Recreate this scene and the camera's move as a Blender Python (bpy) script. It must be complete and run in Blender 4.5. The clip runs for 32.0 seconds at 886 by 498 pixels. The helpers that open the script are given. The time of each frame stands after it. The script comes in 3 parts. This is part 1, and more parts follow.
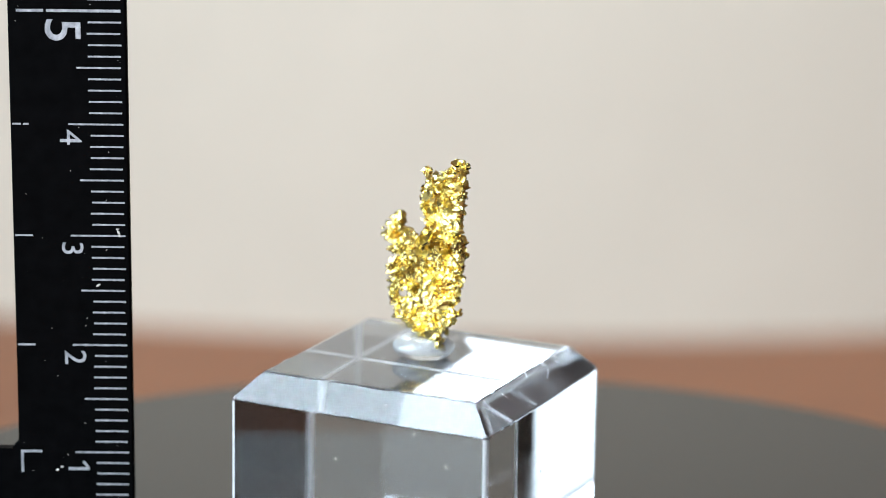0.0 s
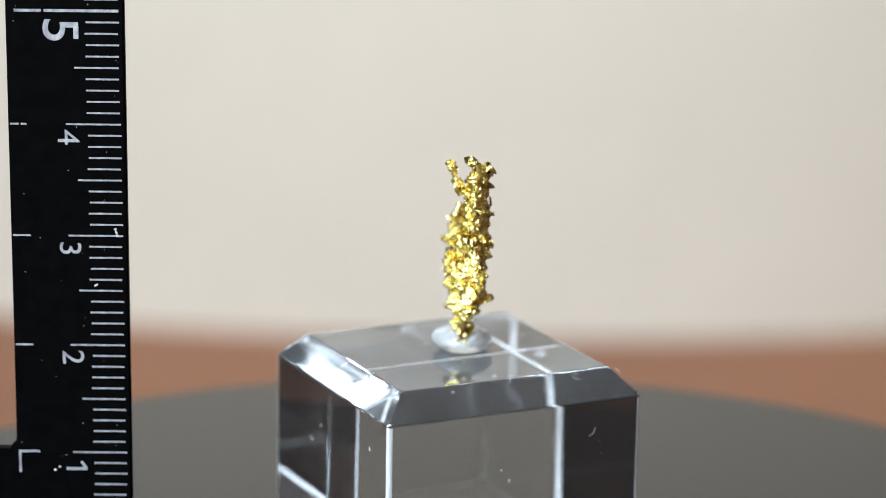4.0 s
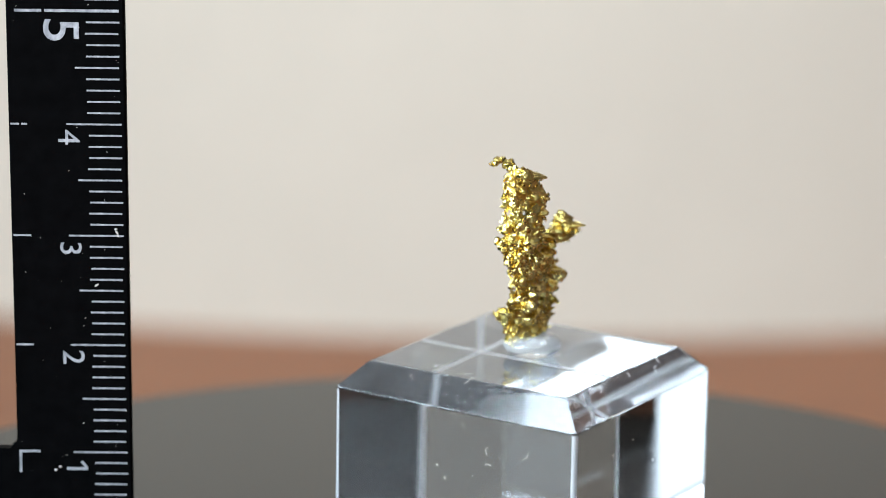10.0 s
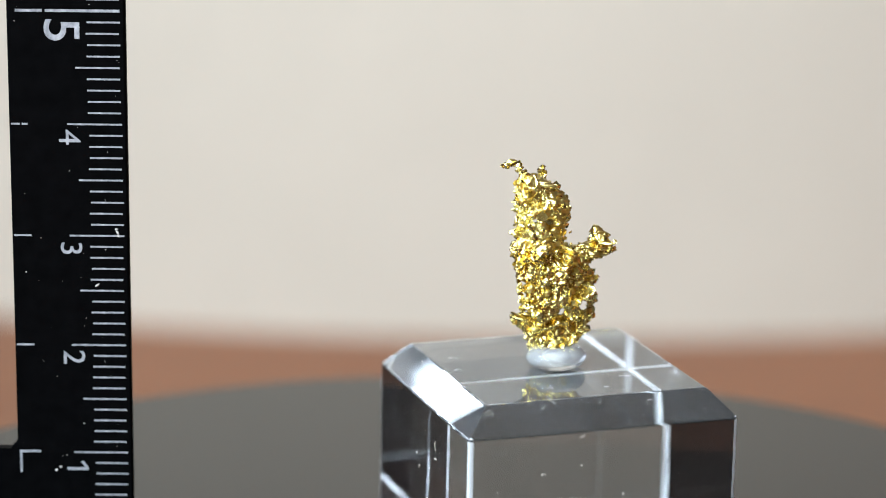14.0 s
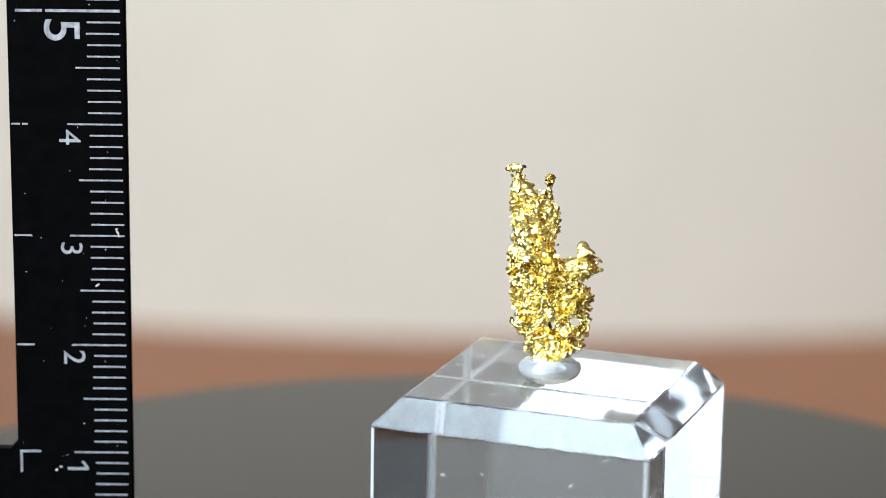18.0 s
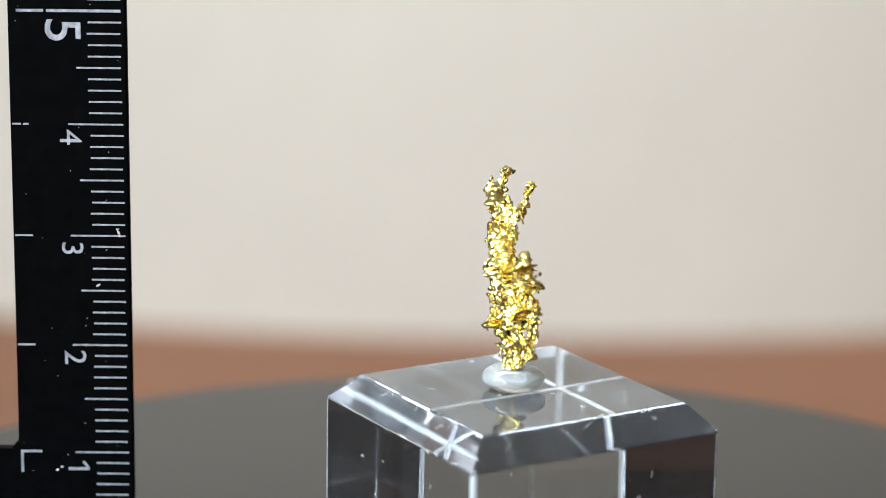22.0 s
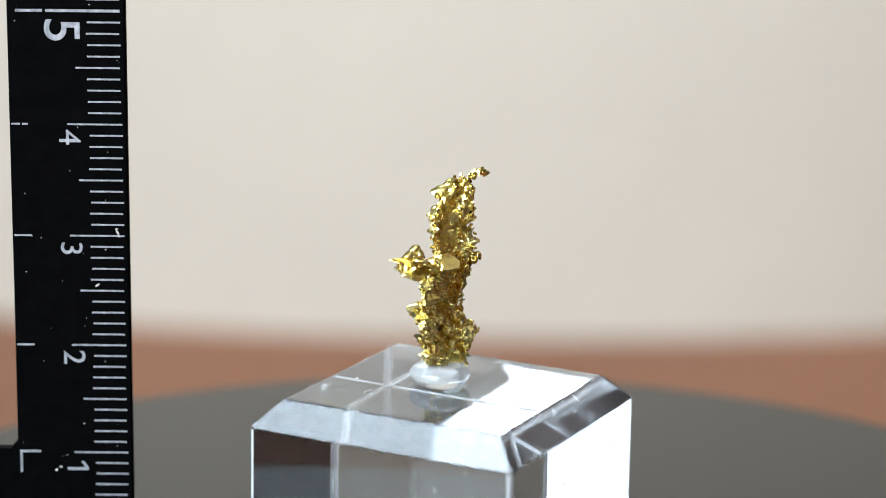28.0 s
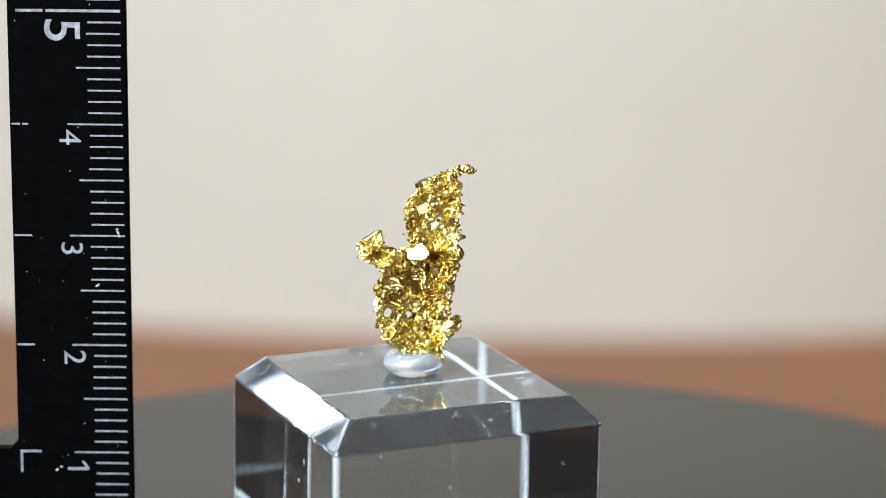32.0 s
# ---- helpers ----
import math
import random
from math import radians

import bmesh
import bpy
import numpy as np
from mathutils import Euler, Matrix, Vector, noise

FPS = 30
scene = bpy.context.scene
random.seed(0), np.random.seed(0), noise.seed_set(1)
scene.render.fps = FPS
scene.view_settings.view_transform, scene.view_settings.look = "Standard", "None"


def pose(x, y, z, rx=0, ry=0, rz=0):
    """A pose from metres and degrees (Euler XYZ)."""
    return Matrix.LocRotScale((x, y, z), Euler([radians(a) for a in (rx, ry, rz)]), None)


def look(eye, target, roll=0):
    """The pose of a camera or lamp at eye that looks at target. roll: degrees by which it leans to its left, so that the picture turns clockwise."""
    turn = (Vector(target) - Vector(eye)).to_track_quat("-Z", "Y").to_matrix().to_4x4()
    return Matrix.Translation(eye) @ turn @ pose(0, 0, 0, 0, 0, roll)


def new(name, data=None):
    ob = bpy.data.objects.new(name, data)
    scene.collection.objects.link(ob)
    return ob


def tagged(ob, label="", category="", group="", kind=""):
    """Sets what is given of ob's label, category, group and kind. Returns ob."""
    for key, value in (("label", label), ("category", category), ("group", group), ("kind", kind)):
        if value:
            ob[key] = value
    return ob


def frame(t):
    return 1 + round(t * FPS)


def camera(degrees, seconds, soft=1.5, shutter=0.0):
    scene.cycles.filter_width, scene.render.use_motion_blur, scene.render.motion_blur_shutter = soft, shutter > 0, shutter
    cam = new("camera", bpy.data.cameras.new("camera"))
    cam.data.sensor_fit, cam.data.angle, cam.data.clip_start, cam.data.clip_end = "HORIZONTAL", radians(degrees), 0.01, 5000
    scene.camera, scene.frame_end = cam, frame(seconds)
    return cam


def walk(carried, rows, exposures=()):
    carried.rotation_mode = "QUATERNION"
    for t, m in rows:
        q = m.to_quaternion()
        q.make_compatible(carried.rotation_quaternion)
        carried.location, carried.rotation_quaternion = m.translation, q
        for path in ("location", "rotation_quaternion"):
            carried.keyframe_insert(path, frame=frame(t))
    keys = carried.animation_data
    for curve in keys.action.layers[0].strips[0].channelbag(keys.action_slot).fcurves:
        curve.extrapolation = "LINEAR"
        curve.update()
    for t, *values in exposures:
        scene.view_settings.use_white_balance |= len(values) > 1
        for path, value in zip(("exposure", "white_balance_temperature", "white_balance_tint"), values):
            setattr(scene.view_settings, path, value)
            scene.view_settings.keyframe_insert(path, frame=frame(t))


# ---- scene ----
cam = camera(17.96, 32.0, soft=0.8)
cam.data.dof.use_dof = True
cam.data.dof.focus_distance = 0.2448
cam.data.dof.aperture_fstop = 18.5
scene.cycles.max_bounces, scene.cycles.transmission_bounces, scene.cycles.glossy_bounces = 40, 40, 16

CM = 0.01
TABLE = 0.0                     # top of the desk
PLATE = 8.50                    # top of the turntable, in cm
BLOCK_TOP = 10.50                # top of the acrylic block, in cm
EYE = (-0.3835, -24.03, BLOCK_TOP + 6.95)
CAM_POSE = pose(EYE[0] * CM, EYE[1] * CM, EYE[2] * CM, 90 - 13.70, 0, 0) @ pose(0, 0, 0, 0, 0, 0.98)
walk(cam, [(0.0, CAM_POSE), (32.0, CAM_POSE)])


def spin(t):
    """The turntable's turn at t seconds, in degrees."""
    return 334.97 - 9.714 * t


# ---- light ----
world = bpy.data.worlds.new("world")
scene.world = world
world.use_nodes = True
sky = world.node_tree.nodes.new("ShaderNodeTexSky")
sky.sky_type, sky.sun_disc = "NISHITA", False
sky.sun_elevation, sky.sun_rotation = math.radians(38), math.radians(120)
world.node_tree.links.new(sky.outputs[0], world.node_tree.nodes["Background"].inputs[0])
world.node_tree.nodes["Background"].inputs[1].default_value = 0.05
scene.view_settings.exposure = 0.0


def window_light(name, place, target, w, h, power, colour):
    data = bpy.data.lights.new(name, "AREA")
    data.shape, data.size, data.size_y, data.energy, data.color = "RECTANGLE", w, h, power, colour
    ob = new(name, data)
    ob.matrix_world = look(place, target)
    return ob


window_light("window_daylight", (-0.475, -0.585, 1.05), (0.0, -0.585, 1.05), 1.11, 1.66, 71.0, (0.815, 1.0, 1.155))


# ---- materials ----
def material(name):
    m = bpy.data.materials.new(name)
    m.use_nodes = True
    return m, m.node_tree.nodes, m.node_tree.links, m.node_tree.nodes["Principled BSDF"]


def grain(nodes, links, scale, low, high, detail=6.0, rough=0.6, coords="Object", stretch=None):
    """A noise between two colours, in object space (metres)."""
    tc = nodes.new("ShaderNodeTexCoord")
    tex = nodes.new("ShaderNodeTexNoise")
    tex.inputs["Scale"].default_value, tex.inputs["Detail"].default_value, tex.inputs["Roughness"].default_value = scale, detail, rough
    if stretch:
        mp = nodes.new("ShaderNodeMapping")
        mp.inputs["Scale"].default_value = stretch
        links.new(tc.outputs[coords], mp.inputs[0])
        links.new(mp.outputs[0], tex.inputs["Vector"])
    else:
        links.new(tc.outputs[coords], tex.inputs["Vector"])
    ramp = nodes.new("ShaderNodeValToRGB")
    ramp.color_ramp.elements[0].position, ramp.color_ramp.elements[1].position = 0.3, 0.7
    ramp.color_ramp.elements[0].color, ramp.color_ramp.elements[1].color = (*low, 1), (*high, 1)
    links.new(tex.outputs["Fac"], ramp.inputs[0])
    return tex, ramp


def bump(nodes, links, bsdf, tex, strength, distance):
    b = nodes.new("ShaderNodeBump")
    b.inputs["Strength"].default_value, b.inputs["Distance"].default_value = strength, distance
    links.new(tex.outputs["Fac"], b.inputs["Height"])
    links.new(b.outputs[0], bsdf.inputs["Normal"])


def plain(name, low, high, scale, rough, bump_m=0.0, metal=0.0, stretch=None, detail=6.0):
    m, nodes, links, bsdf = material(name)
    tex, ramp = grain(nodes, links, scale, low, high, detail, stretch=stretch)
    links.new(ramp.outputs[0], bsdf.inputs["Base Color"])
    bsdf.inputs["Roughness"].default_value, bsdf.inputs["Metallic"].default_value = rough, metal
    if bump_m:
        bump(nodes, links, bsdf, tex, 0.6, bump_m)
    return m


# walls out of view, brown so that the gold mirrors warm darks
FAR_WALL = plain("unseen_brown_wall", (0.150, 0.070, 0.040), (0.220, 0.105, 0.062), 5, 0.6)
# side wall out of view, kept dark to deepen reflections from the right
SIDE_WALL = plain("unseen_taupe_wall", (0.064, 0.051, 0.048), (0.092, 0.075, 0.071), 5, 0.6)
# added window wall, blue-grey to put a cool tint into the block's faces
WINDOW_WALL = plain("unseen_blue_grey_wall", (0.400, 0.455, 0.550), (0.450, 0.505, 0.600), 5, 0.8)
BOARD = plain("off_white_card", (0.643, 0.549, 0.444), (0.675, 0.577, 0.467), 30, 0.85, 0.0001)
# ceiling never in view, its warm tone is there for bounce and reflections
CEILING = plain("unseen_cream_ceiling", (0.6720, 0.5450, 0.4392), (0.7280, 0.5900, 0.4758), 5, 0.9)
FLOOR = plain("floor_boards", (0.0672, 0.0360, 0.0192), (0.1344, 0.0720, 0.0384), 3, 0.5, stretch=(1, 12, 1))
WOOD = plain("desk_wood", (0.1900, 0.0640, 0.0250), (0.3100, 0.1120, 0.0450), 9, 0.45, 0.0003, stretch=(1.0, 9.0, 3.0))
PLATE_GREY = plain("turntable_grey", (0.0045, 0.0040, 0.0034), (0.0070, 0.0062, 0.0053), 900, 0.18, 0.000004)
PLATE_GREY.node_tree.nodes["Principled BSDF"].inputs["Specular IOR Level"].default_value = 0.32
BASE_GREY = plain("turntable_base_black", (0.02, 0.02, 0.02), (0.035, 0.035, 0.035), 600, 0.5, 0.00003)
RULER_BLACK = plain("ruler_black_plastic", (0.001, 0.001, 0.0011), (0.0022, 0.0022, 0.0024), 700, 0.45, 0.000006)
RULER_BLACK.node_tree.nodes["Principled BSDF"].inputs["Specular IOR Level"].default_value = 0.02
RULER_WHITE = plain("ruler_white_print", (0.130, 0.130, 0.142), (0.430, 0.412, 0.425), 1300, 0.6)
DUST = plain("pale_dust", (0.3360, 0.3000, 0.2745), (0.7840, 0.7000, 0.6405), 3000, 0.8)


def gold():
    m, nodes, links, bsdf = material("native_gold")
    info = nodes.new("ShaderNodeNewGeometry")
    tex, ramp = grain(nodes, links, 500, (0.925, 0.695, 0.19), (0.96, 0.86, 0.37), 4)
    mix = nodes.new("ShaderNodeHueSaturation")
    val = nodes.new("ShaderNodeMapRange")
    val.inputs["To Min"].default_value, val.inputs["To Max"].default_value = 0.80, 0.99
    links.new(info.outputs["Random Per Island"], val.inputs["Value"])
    links.new(val.outputs[0], mix.inputs["Value"])
    # shade painted in: random brown blotches standing in for dark crevices
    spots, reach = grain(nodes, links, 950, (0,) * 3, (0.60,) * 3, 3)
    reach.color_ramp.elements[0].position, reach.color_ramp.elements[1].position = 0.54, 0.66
    shade_mix = nodes.new("ShaderNodeMix")
    shade_mix.data_type = "RGBA"
    shade_mix.inputs[7].default_value = (0.40, 0.235, 0.07, 1)
    links.new(reach.outputs[0], shade_mix.inputs["Factor"])
    links.new(ramp.outputs[0], shade_mix.inputs[6])
    links.new(shade_mix.outputs[2], mix.inputs["Color"])
    links.new(mix.outputs[0], bsdf.inputs["Base Color"])
    bsdf.inputs["Metallic"].default_value = 1.0
    rr = nodes.new("ShaderNodeMapRange")
    rr.inputs["To Min"].default_value, rr.inputs["To Max"].default_value = 0.15, 0.35
    links.new(info.outputs["Random Per Island"], rr.inputs["Value"])
    links.new(rr.outputs[0], bsdf.inputs["Roughness"])
    fine = nodes.new("ShaderNodeTexNoise")
    fine.inputs["Scale"].default_value, fine.inputs["Detail"].default_value = 3200, 3
    tc = nodes.new("ShaderNodeTexCoord")
    links.new(tc.outputs["Object"], fine.inputs["Vector"])
    bump(nodes, links, bsdf, fine, 0.35, 0.00004)
    return m


def acrylic():
    m, nodes, links, bsdf = material("clear_acrylic")
    bsdf.inputs["Base Color"].default_value = (0.985, 0.985, 0.985, 1)
    bsdf.inputs["Transmission Weight"].default_value = 1.0
    bsdf.inputs["IOR"].default_value = 1.49
    bsdf.inputs["Roughness"].default_value = 0.0
    return m


def hazed(name, rough, low, high):
    """Acrylic dulled by handling: faint smudges and fine wipe marks."""
    m, nodes, links, bsdf = material(name)
    bsdf.inputs["Base Color"].default_value = (0.97, 0.97, 0.98, 1)
    bsdf.inputs["IOR"].default_value = 1.49
    bsdf.inputs["Roughness"].default_value = rough
    smudge, clear = grain(nodes, links, 160, (low,) * 3, (high,) * 3, 3)
    wipe, line = grain(nodes, links, 260, (0.975,) * 3, (1.0,) * 3, 5, stretch=(1.0, 14.0, 1.0))
    both = nodes.new("ShaderNodeMath")
    both.operation = "MULTIPLY"
    links.new(clear.outputs[0], both.inputs[0])
    links.new(line.outputs[0], both.inputs[1])
    links.new(both.outputs[0], bsdf.inputs["Transmission Weight"])
    return m


def satin():
    """The machined, unpolished edges of the block."""
    m, nodes, links, bsdf = material("satin_acrylic")
    bsdf.inputs["Base Color"].default_value = (0.97, 0.97, 0.98, 1)
    bsdf.inputs["Transmission Weight"].default_value = 0.6
    bsdf.inputs["IOR"].default_value = 1.49
    tex, ramp = grain(nodes, links, 900, (0.35,) * 3, (0.55,) * 3, 3)
    links.new(ramp.outputs[0], bsdf.inputs["Roughness"])
    return m


def putty():
    m, nodes, links, bsdf = material("clear_putty")
    bsdf.inputs["Base Color"].default_value = (0.95, 0.95, 0.94, 1)
    bsdf.inputs["Transmission Weight"].default_value = 0.80
    bsdf.inputs["IOR"].default_value = 1.40
    bsdf.inputs["Roughness"].default_value = 0.12
    tex, ramp = grain(nodes, links, 300, (0.12,) * 3, (0.22,) * 3, 3)
    links.new(ramp.outputs[0], bsdf.inputs["Roughness"])
    return m


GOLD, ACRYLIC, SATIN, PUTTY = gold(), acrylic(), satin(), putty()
HAZED = hazed("handled_acrylic", 0.0, 0.925, 0.972)
MILLED = hazed("milled_acrylic", 0.05, 0.97, 0.99)


# ---- mesh helpers ----
def link_mesh(name, verts, faces, mat, parent=None, label="", smooth=False):
    me = bpy.data.meshes.new(name)
    me.from_pydata(verts, [], faces)
    me.validate()
    if smooth:
        me.polygons.foreach_set("use_smooth", [True] * len(me.polygons))
    me.materials.append(mat)
    ob = new(name, me)
    if parent:
        ob.parent = parent
    if label:
        tagged(ob, label)
    return ob


def part(name, bm, mat, parent=None, label="", smooth=False):
    me = bpy.data.meshes.new(name)
    bmesh.ops.recalc_face_normals(bm, faces=bm.faces)
    bm.to_mesh(me)
    bm.free()
    if smooth:
        me.polygons.foreach_set("use_smooth", [True] * len(me.polygons))
    me.materials.append(mat)
    ob = new(name, me)
    if parent:
        ob.parent = parent
    if label:
        tagged(ob, label)
    return ob


def box(bm, x0, x1, y0, y1, z0, z1, bevel=0.0):
    """A box, in metres, with its edges rounded by bevel."""
    made = bmesh.ops.create_cube(bm, size=1.0)["verts"]
    bmesh.ops.transform(bm, verts=made, matrix=Matrix.Translation(((x0 + x1) / 2, (y0 + y1) / 2, (z0 + z1) / 2))
                        @ Matrix.Diagonal((x1 - x0, y1 - y0, z1 - z0, 1)))
    if bevel:
        edges = list({e for v in made for e in v.link_edges})
        bmesh.ops.bevel(bm, geom=edges, offset=bevel, segments=2, profile=0.5, affect="EDGES")


def box_part(name, dims, mat, parent=None, bevel=0.0, label=""):
    bm = bmesh.new()
    box(bm, *dims, bevel)
    return part(name, bm, mat, parent, label)


def lathe(profile, n=96):
    """A turned body from (radius, height) pairs, in cm, closed at the axis."""
    bm = bmesh.new()
    rings = []
    for r, z in profile:
        if r < 1e-6:
            rings.append([bm.verts.new((0, 0, z * CM))])
        else:
            rings.append([bm.verts.new((r * CM * math.cos(2 * math.pi * i / n), r * CM * math.sin(2 * math.pi * i / n), z * CM)) for i in range(n)])
    for a, b in zip(rings, rings[1:]):
        for i in range(n):
            j = (i + 1) % n
            q = [a[i % len(a)], a[j % len(a)], b[j % len(b)], b[i % len(b)]]
            q = list(dict.fromkeys(q))
            if len(q) > 2:
                bm.faces.new(q)
    return bm


# ---- the unseen room, added to shape the light and reflections ----
def structure(name, dims, mat, label):
    return tagged(box_part(name, dims, mat), label, kind="structure")


structure("wall_north", (-0.58, 1.7, 1.2, 1.3, -0.74, 2.0), FAR_WALL, "unseen dark brown wall added behind the desk to tint reflections")
structure("wall_east", (1.6, 1.7, -2.4, 1.2, -0.74, 2.0), SIDE_WALL, "unseen dark taupe side wall added to darken reflections")
structure("wall_south", (-0.58, 1.7, -2.5, -2.4, -0.74, 2.0), FAR_WALL, "unseen dark brown wall added behind the camera to tint reflections")
structure("floor", (-0.58, 1.7, -2.5, 1.3, -0.80, -0.74), FLOOR, "brown wooden floor under the desk")
structure("ceiling", (-0.58, 1.7, -2.5, 1.3, 2.0, 2.08), CEILING, "unseen cream ceiling added to warm the reflections")


def wall_with_window():
    bm = bmesh.new()
    for d in ((-2.4, -1.16, -0.74, 2.0), (-0.01, 1.2, -0.74, 2.0), (-1.16, -0.01, -0.74, 0.20), (-1.16, -0.01, 1.90, 2.0)):
        box(bm, -0.58, -0.48, *d)
    tagged(part("wall_west", bm, WINDOW_WALL), "unseen blue-grey wall added to tint reflections, with one tall window opening", kind="structure")


wall_with_window()


def desk():
    top = tagged(new("desk"), "brown wooden desk with a smooth orange-brown top", "desk")
    top.location = (0, 0, TABLE)
    box_part("desktop", (-0.47, 0.95, -0.52, 0.52, -0.028, 0.0), WOOD, top, 0.002)
    for x in (-0.43, 0.91):
        for y in (-0.45, 0.46):
            box_part("leg", (x - 0.025, x + 0.025, y - 0.025, y + 0.025, -0.74, -0.028), WOOD, top, 0.002)
    return top


desk()


def backdrop_board():
    """An off-white card standing on the desk, with a strut behind it."""
    root = tagged(new("backdrop_board"), "plain off-white card, gently bowed, standing upright on the desk", "backdrop")
    root.location = (0.0, 0.388, TABLE)
    bm = bmesh.new()
    rows = []
    for i in range(25):
        x = -0.16 + 0.285 * i / 24
        rows.append([bm.verts.new((x, 1.05 * x * x + y, z)) for y, z in ((0.0, 0.0), (0.0, 0.297), (0.004, 0.297), (0.004, 0.0))])
    for a, b in zip(rows, rows[1:]):
        for k in range(4):
            bm.faces.new((a[k], b[k], b[(k + 1) % 4], a[(k + 1) % 4]))
    bm.faces.new(rows[0])
    bm.faces.new(rows[-1][::-1])
    part("card", bm, BOARD, root, "gently bowed off-white card")
    bm = bmesh.new()
    foot = [bm.verts.new(v) for x in (-0.002, 0.002) for v in ((x, 0.0045, 0.0), (x, 0.09, 0.0), (x, 0.0045, 0.2))]
    bm.faces.new(foot[:3])
    bm.faces.new(foot[3:])
    for i in range(3):
        j = (i + 1) % 3
        bm.faces.new((foot[i], foot[j], foot[3 + j], foot[3 + i]))
    part("strut", bm, BOARD, root)
    return root


backdrop_board()


def turntable():
    t = tagged(new("turntable"), "round dark grey turntable slowly turning on the desk", "turntable")
    top = PLATE
    part("base", lathe([(0, 0), (6.0, 0), (6.2, 0.15), (6.2, top - 1.2), (6.0, top - 1.0), (0, top - 1.0)]), BASE_GREY, t, "black plastic turntable base")
    part("plate", lathe([(0, top - 0.95), (6.55, top - 0.95), (6.72, top - 0.85), (6.78, top - 0.7), (6.78, top - 0.2), (6.74, top - 0.07), (6.62, top), (0, top)]), PLATE_GREY, t, "matte dark grey round plate")
    return t


# ---- the block and what stands on it ----
BLOCK_AT = (-0.662, 0.041)
HALF, INNER, DROP = 1.245, 1.023, 0.236


class Specks:
    """Small flat grains, gathered into one mesh."""

    def __init__(self):
        self.verts, self.faces = [], []

    def add(self, at, normal, r, rng):
        q = Vector(normal).normalized().to_track_quat("Z", "Y").to_matrix()
        base = len(self.verts)
        sx, spin_by = rng.uniform(0.5, 2.2), rng.uniform(0, 6.3)
        for z, k in ((0.0, 1.0), (0.5, 0.6)):
            for i in range(5):
                a = spin_by + 2 * math.pi * i / 5
                x, y = k * r * sx * math.cos(a), k * r * math.sin(a) / math.sqrt(sx)
                c, s = math.cos(spin_by), math.sin(spin_by)
                self.verts.append(tuple((Vector(at) + q @ Vector((c * x - s * y, s * x + c * y, z * r))) * CM))
        self.faces += [tuple(base + 5 + i for i in range(5))] + [(base + i, base + (i + 1) % 5, base + 5 + (i + 1) % 5, base + 5 + i) for i in range(5)]


def fibre(parent, at, turn, span, rng, up=(0, 0, 1)):
    """A curled hair of lint lying on a surface."""
    bm = bmesh.new()
    rings, n = [], 22
    p, a = Vector((0, 0, 0)), radians(turn)
    bend = rng.uniform(-0.5, 0.5)
    for k in range(n):
        side = Vector((-math.sin(a), math.cos(a), 0))
        rings.append([bm.verts.new((p + side * 0.0022 * math.cos(t) + Vector((0, 0, 0.0022 * math.sin(t)))) * CM) for t in (0.5, 2.6, 4.7)])
        p = p + Vector((math.cos(a), math.sin(a), 0)) * span / n * 1.6
        bend += rng.uniform(-0.22, 0.22)
        a += bend * 0.6
    for r0, r1 in zip(rings, rings[1:]):
        for i in range(3):
            bm.faces.new((r0[i], r0[(i + 1) % 3], r1[(i + 1) % 3], r1[i]))
    lie = Matrix.Translation(Vector(at) * CM) @ Vector(up).normalized().to_track_quat("Z", "Y").to_matrix().to_4x4()
    bmesh.ops.transform(bm, verts=bm.verts, matrix=lie)
    return part("lint_fibre", bm, DUST, parent, "pale curled lint fibre", True)


